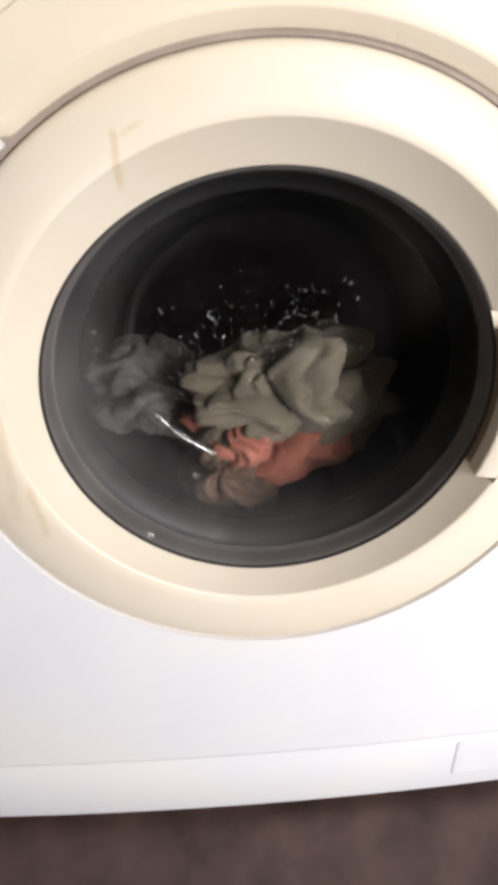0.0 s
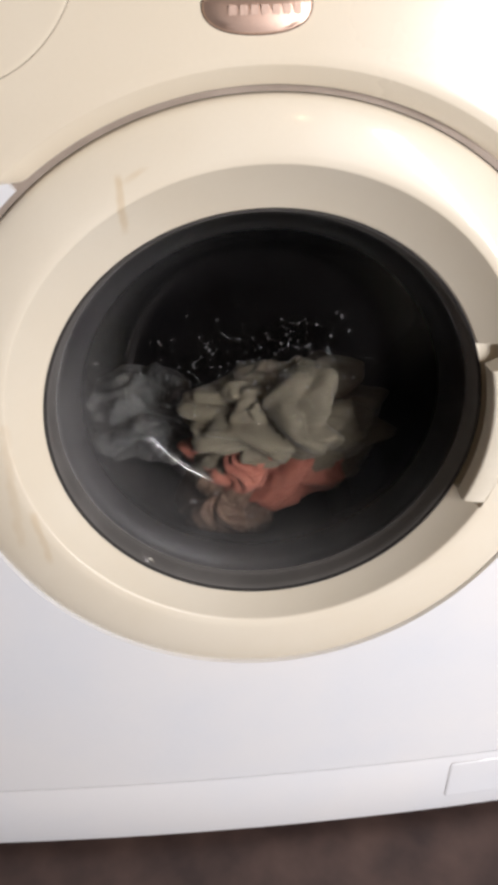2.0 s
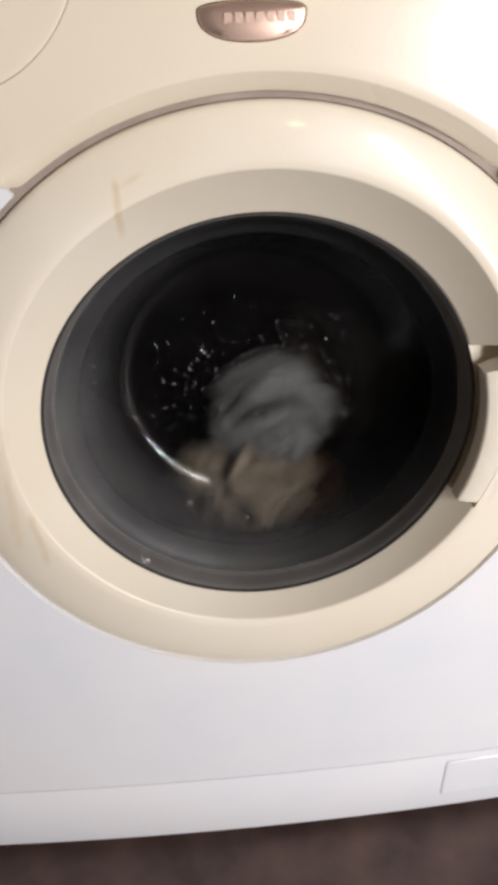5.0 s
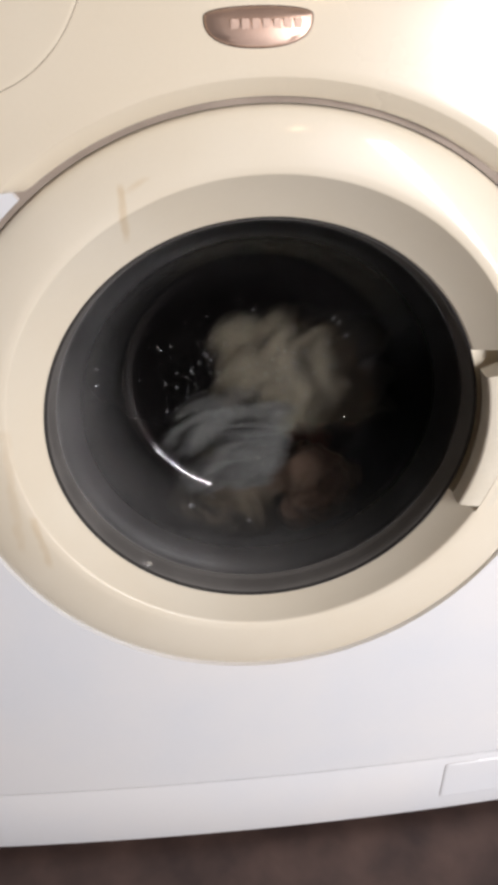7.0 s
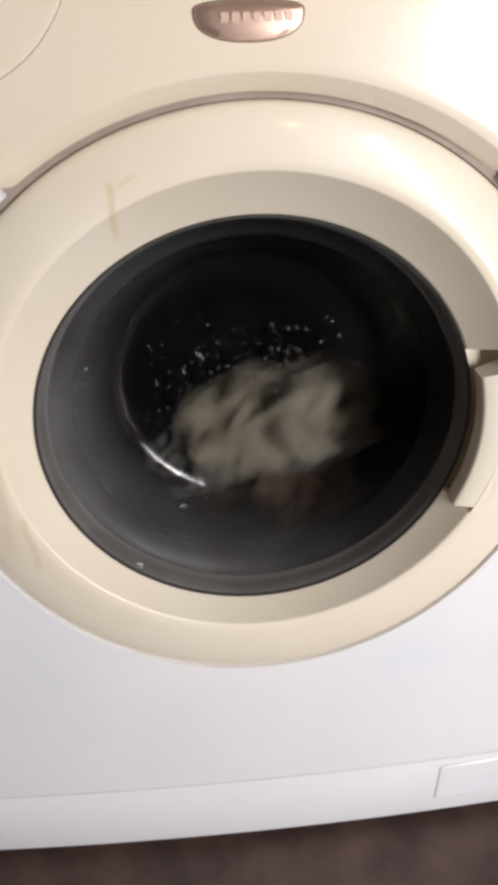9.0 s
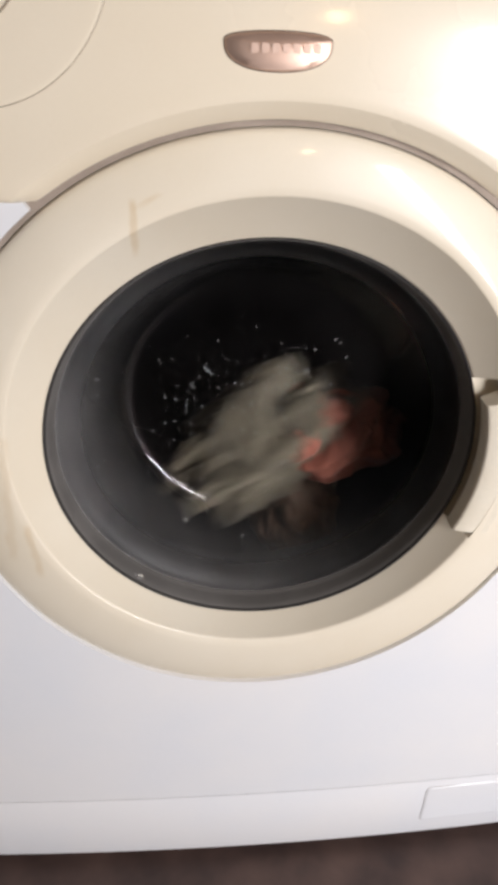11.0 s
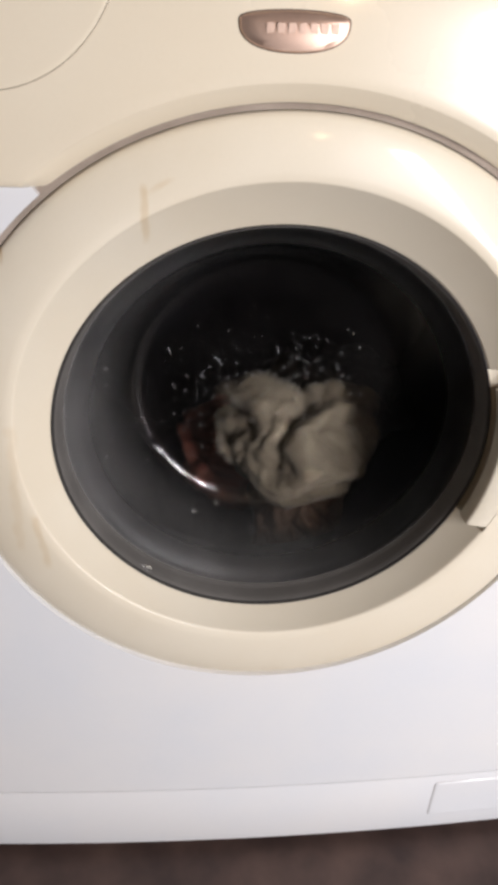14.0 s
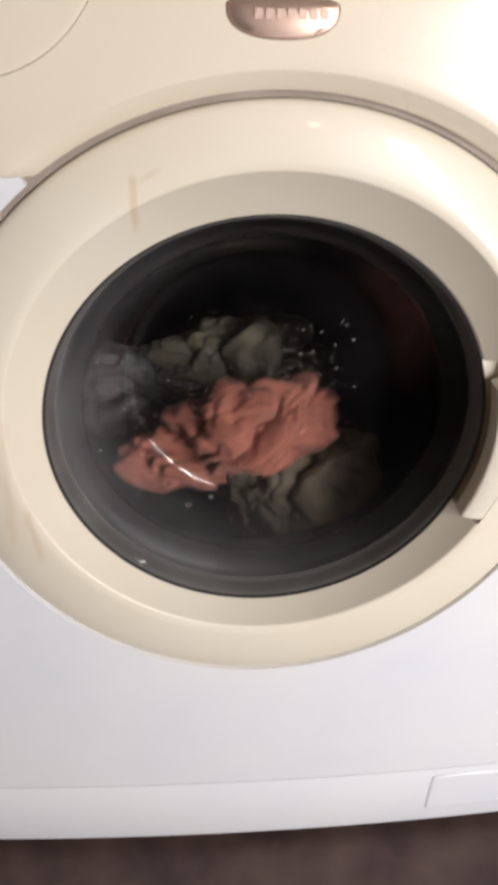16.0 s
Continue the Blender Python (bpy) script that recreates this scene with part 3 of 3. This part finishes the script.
CORAL = cloth_material("coral_cotton", (0.30, 0.092, 0.056), (0.225, 0.067, 0.040))
PALE = cloth_material("pale_blue_cotton", (0.074, 0.073, 0.067), (0.045, 0.0445, 0.041))
BROWN = cloth_material("brown_cotton", (0.122, 0.069, 0.040), (0.086, 0.048, 0.028))

khaki_shirt = garment("shirt", (0.080, 0.042, 0.054), 1, KHAKI, "crumpled wet khaki cotton shirt in the drum", (0.22, -0.80), 4.0, 0.05, 0.50, warp=0.16)
khaki_trousers = garment("trousers", (0.078, 0.042, 0.053), 2, BEIGE, "crumpled wet beige cotton trousers in the drum", (-0.9, -0.5), 4, 0.3, 0.36)
coral_shirt = garment("shirt", (0.066, 0.040, 0.047), 3, CORAL, "crumpled wet coral red shirt in the drum", (-0.9, -0.5), 4, 0.6, 0.36)
coral_sleeve = garment("sleeve", (0.056, 0.026, 0.028), 6, CORAL, "", (0.9, 0.3), 3, 0.4, 0.36, coral_shirt)
pale_shirt = garment("shirt", (0.056, 0.036, 0.046), 4, PALE, "crumpled wet pale blue-grey shirt in the drum", (0.8, -0.7), 4, 0.5, 0.40)
brown_towel = garment("towel", (0.044, 0.040, 0.056), 5, BROWN, "crumpled wet brown towel in the drum", (0.0, 0.9), 3, 0.4, 0.34)

PERIOD = 1.85
START, STOP = 4.0, 15.0
# seconds of tumbling against the clock: the drum gathers way, hurries and slows a little
BEATS = [(4.0, -3.50), (4.4, -3.25), (5.8, -1.67), (6.6, -0.90), (7.0, -0.50), (7.5, 0.0), (8.2, 0.70), (10.3, 2.82), (10.5, 3.10), (10.9, 3.68), (11.2, 3.85), (11.5, 4.0),
         (11.8, 4.20), (12.0, 4.37), (12.2, 4.63), (12.5, 4.95), (13.0, 5.62), (13.5, 5.95), (14.0, 6.30), (14.5, 7.0), (14.75, 7.40), (15.0, 7.52)]

# one round of each garment: seconds of the round, then x, y and height over the drum's axis.
# It comes over the top of the load, slides down its slope and is carried back underneath.
# The points in sight are placed to fit the camera's view.
CORAL_ROUND = [(0.0, 0.075, 0.175, -0.076), (0.1, 0.064, 0.164, -0.072), (0.2, 0.045, 0.16, -0.079), (0.3, 0.025, 0.158, -0.093), (0.4, 0.002, 0.162, -0.104),
               (0.5, -0.016, 0.172, -0.119), (0.6, -0.034, 0.205, -0.158), (0.75, -0.012, 0.275, -0.180), (1.05, 0.035, 0.33, -0.185), (1.4, 0.100, 0.33, -0.165), (1.68, 0.125, 0.25, -0.099)]
BEIGE_ROUND = [(0.05, 0.097, 0.33, -0.165), (0.28, 0.113, 0.26, -0.089), (0.42, 0.072, 0.19, -0.063), (0.5, 0.064, 0.172, -0.074), (0.6, 0.042, 0.165, -0.09),
               (0.8, 0.039, 0.158, -0.083), (0.95, 0.02, 0.16, -0.098), (1.05, 0.011, 0.165, -0.129), (1.2, 0.0, 0.18, -0.159), (1.4, -0.009, 0.23, -0.180), (1.6, 0.008, 0.3, -0.185)]
PALE_ROUND = [(0.0, 0.030, 0.33, -0.180), (0.4, 0.098, 0.34, -0.165), (0.78, 0.116, 0.26, -0.096), (0.95, 0.078, 0.19, -0.071), (1.05, 0.053, 0.17, -0.056),
              (1.15, 0.028, 0.16, -0.065), (1.25, 0.002, 0.158, -0.081), (1.35, -0.014, 0.165, -0.092), (1.45, -0.034, 0.2, -0.122), (1.6, -0.020, 0.275, -0.165)]
KHAKI_ROUND = [(0.0, 0.023, 0.158, -0.072), (0.1, -0.022, 0.165, -0.098), (0.2, -0.043, 0.18, -0.112), (0.3, -0.052, 0.215, -0.140), (0.5, -0.012, 0.295, -0.172), (0.8, 0.060, 0.34, -0.180),
               (1.02, 0.125, 0.34, -0.150), (1.2, 0.1, 0.25, -0.064), (1.35, 0.052, 0.2, -0.04), (1.45, 0.042, 0.168, -0.07), (1.6, 0.02, 0.158, -0.081), (1.75, 0.019, 0.157, -0.08)]
BROWN_ROUND = [(0.0, 0.058, 0.182, -0.176), (0.45, 0.048, 0.178, -0.178), (0.9, 0.044, 0.174, -0.172), (1.35, 0.062, 0.182, -0.170)]


def beat(t):
    return float(np.interp(t, [a for a, _ in BEATS], [c for _, c in BEATS]))


def turned(t):
    """Degrees that the drum has turned by."""
    return 150 / PERIOD * (beat(t) - BEATS[0][1])


def ease(s):
    s = min(1.0, max(0.0, s))
    return s * s * (3 - 2 * s)


def round_at(way, s):
    """The place on a closed way of (seconds, x, y, z), smoothly between its points."""
    s, k = s % PERIOD, len(way)
    i = max((j for j in range(k) if way[j][0] <= s), default=-1)
    pts = [(way[j % k][0] + PERIOD * (j // k), Vector(way[j % k][1:])) for j in range(i - 1, i + 3)]
    (ta, a), (tb, c), (tc, d), (te, e) = pts
    u = (s - tb) / (tc - tb)
    m0, m1 = (d - a) / (tc - ta) * (tc - tb), (e - c) / (te - tb) * (tc - tb)
    return c * (2 * u ** 3 - 3 * u * u + 1) + m0 * (u ** 3 - 2 * u * u + u) + d * (3 * u * u - 2 * u ** 3) + m1 * (u ** 3 - u * u)


def roll_at(s, middle):
    """Degrees of tumbling: slow while the garment slides in sight, quick on its way back."""
    n = math.floor((s - middle + 0.45) / PERIOD)
    d = s - middle - n * PERIOD
    return -360 * n - (100 * d if d < 0.45 else 45 + (d - 0.45) * 270 / (PERIOD - 0.9))


def tumble(ob, way, middle, rest, settled, rest_spin=0.0, last=0.0, lean=0.0, steps=()):
    """Keys a garment: at rest, round and round with the load, and settled by way of the steps (seconds, place, spin)."""
    rows = [(0.0, pose(rest[0], rest[1], Z0 + rest[2], 0, rest_spin, 0))]
    first, final = roll_at(beat(START), middle), roll_at(beat(STOP), middle)
    first = 360 * round(first / 360)
    final = 360 * round(final / 360)
    t = START
    while t < 15.05:
        go = ease((t - START) / 1.1)
        s = beat(t)
        p = Vector(rest).lerp(round_at(way, s), go)
        turn = (rest_spin + first) * (1 - go) + roll_at(s, middle) * go
        rows.append((round(t, 2), pose(p.x, p.y, Z0 + p.z, lean * go * math.sin(5 * s), turn, 0)))
        t += 0.1
    if not steps:
        p0, roll0 = round_at(way, beat(STOP)), roll_at(beat(STOP), middle)
        steps = [(u, p0.lerp(Vector(settled), ease((u - STOP) / 0.6)), (roll0 - final) + (last - roll0 + final) * ease((u - STOP) / 0.6)) for u in (15.15, 15.3, 15.45, 15.6, 15.8)]
    for u, p, spin in steps:
        rows.append((u, pose(p[0], p[1], Z0 + p[2], 0, final + spin, 0)))
    rows.append((16.0, pose(settled[0], settled[1], Z0 + settled[2], 0, final + last, 0)))
    walk(ob, rows)


def motions():
    tumble(khaki_shirt, KHAKI_ROUND, 1.50, (0.026, 0.162, -0.077), (-0.004, 0.275, -0.078), 0, 0, 12)
    tumble(khaki_trousers, BEIGE_ROUND, 0.80, (0.050, 0.196, -0.112), (0.058, 0.165, -0.148), 20, 0, 12)
    tumble(coral_shirt, CORAL_ROUND, 0.05, (0.012, 0.164, -0.124), (0.003, 0.160, -0.076), 0, -8, 10,
           [(15.1, (0.005, 0.158, -0.092), 4), (15.2, (0.012, 0.158, -0.098), 2), (15.3, (0.028, 0.158, -0.089), -16), (15.4, (0.030, 0.158, -0.085), -26), (15.5, (0.018, 0.158, -0.081), -26),
            (15.6, (0.002, 0.158, -0.083), -18), (15.8, (-0.003, 0.159, -0.083), -10)])
    tuck, out = pose(0.012, 0.014, -0.012, 0, 10, 0), pose(-0.078, 0.012, -0.012, 0, 8, 0)
    walk(coral_sleeve, [(0.0, tuck), (14.9, tuck), (15.2, out), (15.4, pose(-0.078, 0.014, -0.024, 0, 2, 0)), (15.6, pose(-0.072, 0.022, -0.040, 0, 16, 0)), (16.0, pose(-0.076, 0.024, -0.040, 0, 16, 0))])
    tumble(pale_shirt, PALE_ROUND, 1.20, (-0.094, 0.225, -0.100), (-0.105, 0.265, -0.100), 0, 0, 12)
    tumble(brown_towel, BROWN_ROUND, 0.9, (-0.030, 0.158, -0.168), (0.020, 0.200, -0.186), 0, 0)
    rows = [(0.0, pose(0, 0, Z0))] + [(t / 5, pose(0, 0, Z0, 0, -turned(t / 5), 0)) for t in range(19, 80)]
    walk(steel_drum, rows + [(16.0, pose(0, 0, Z0, 0, -turned(16.0), 0))])


motions()
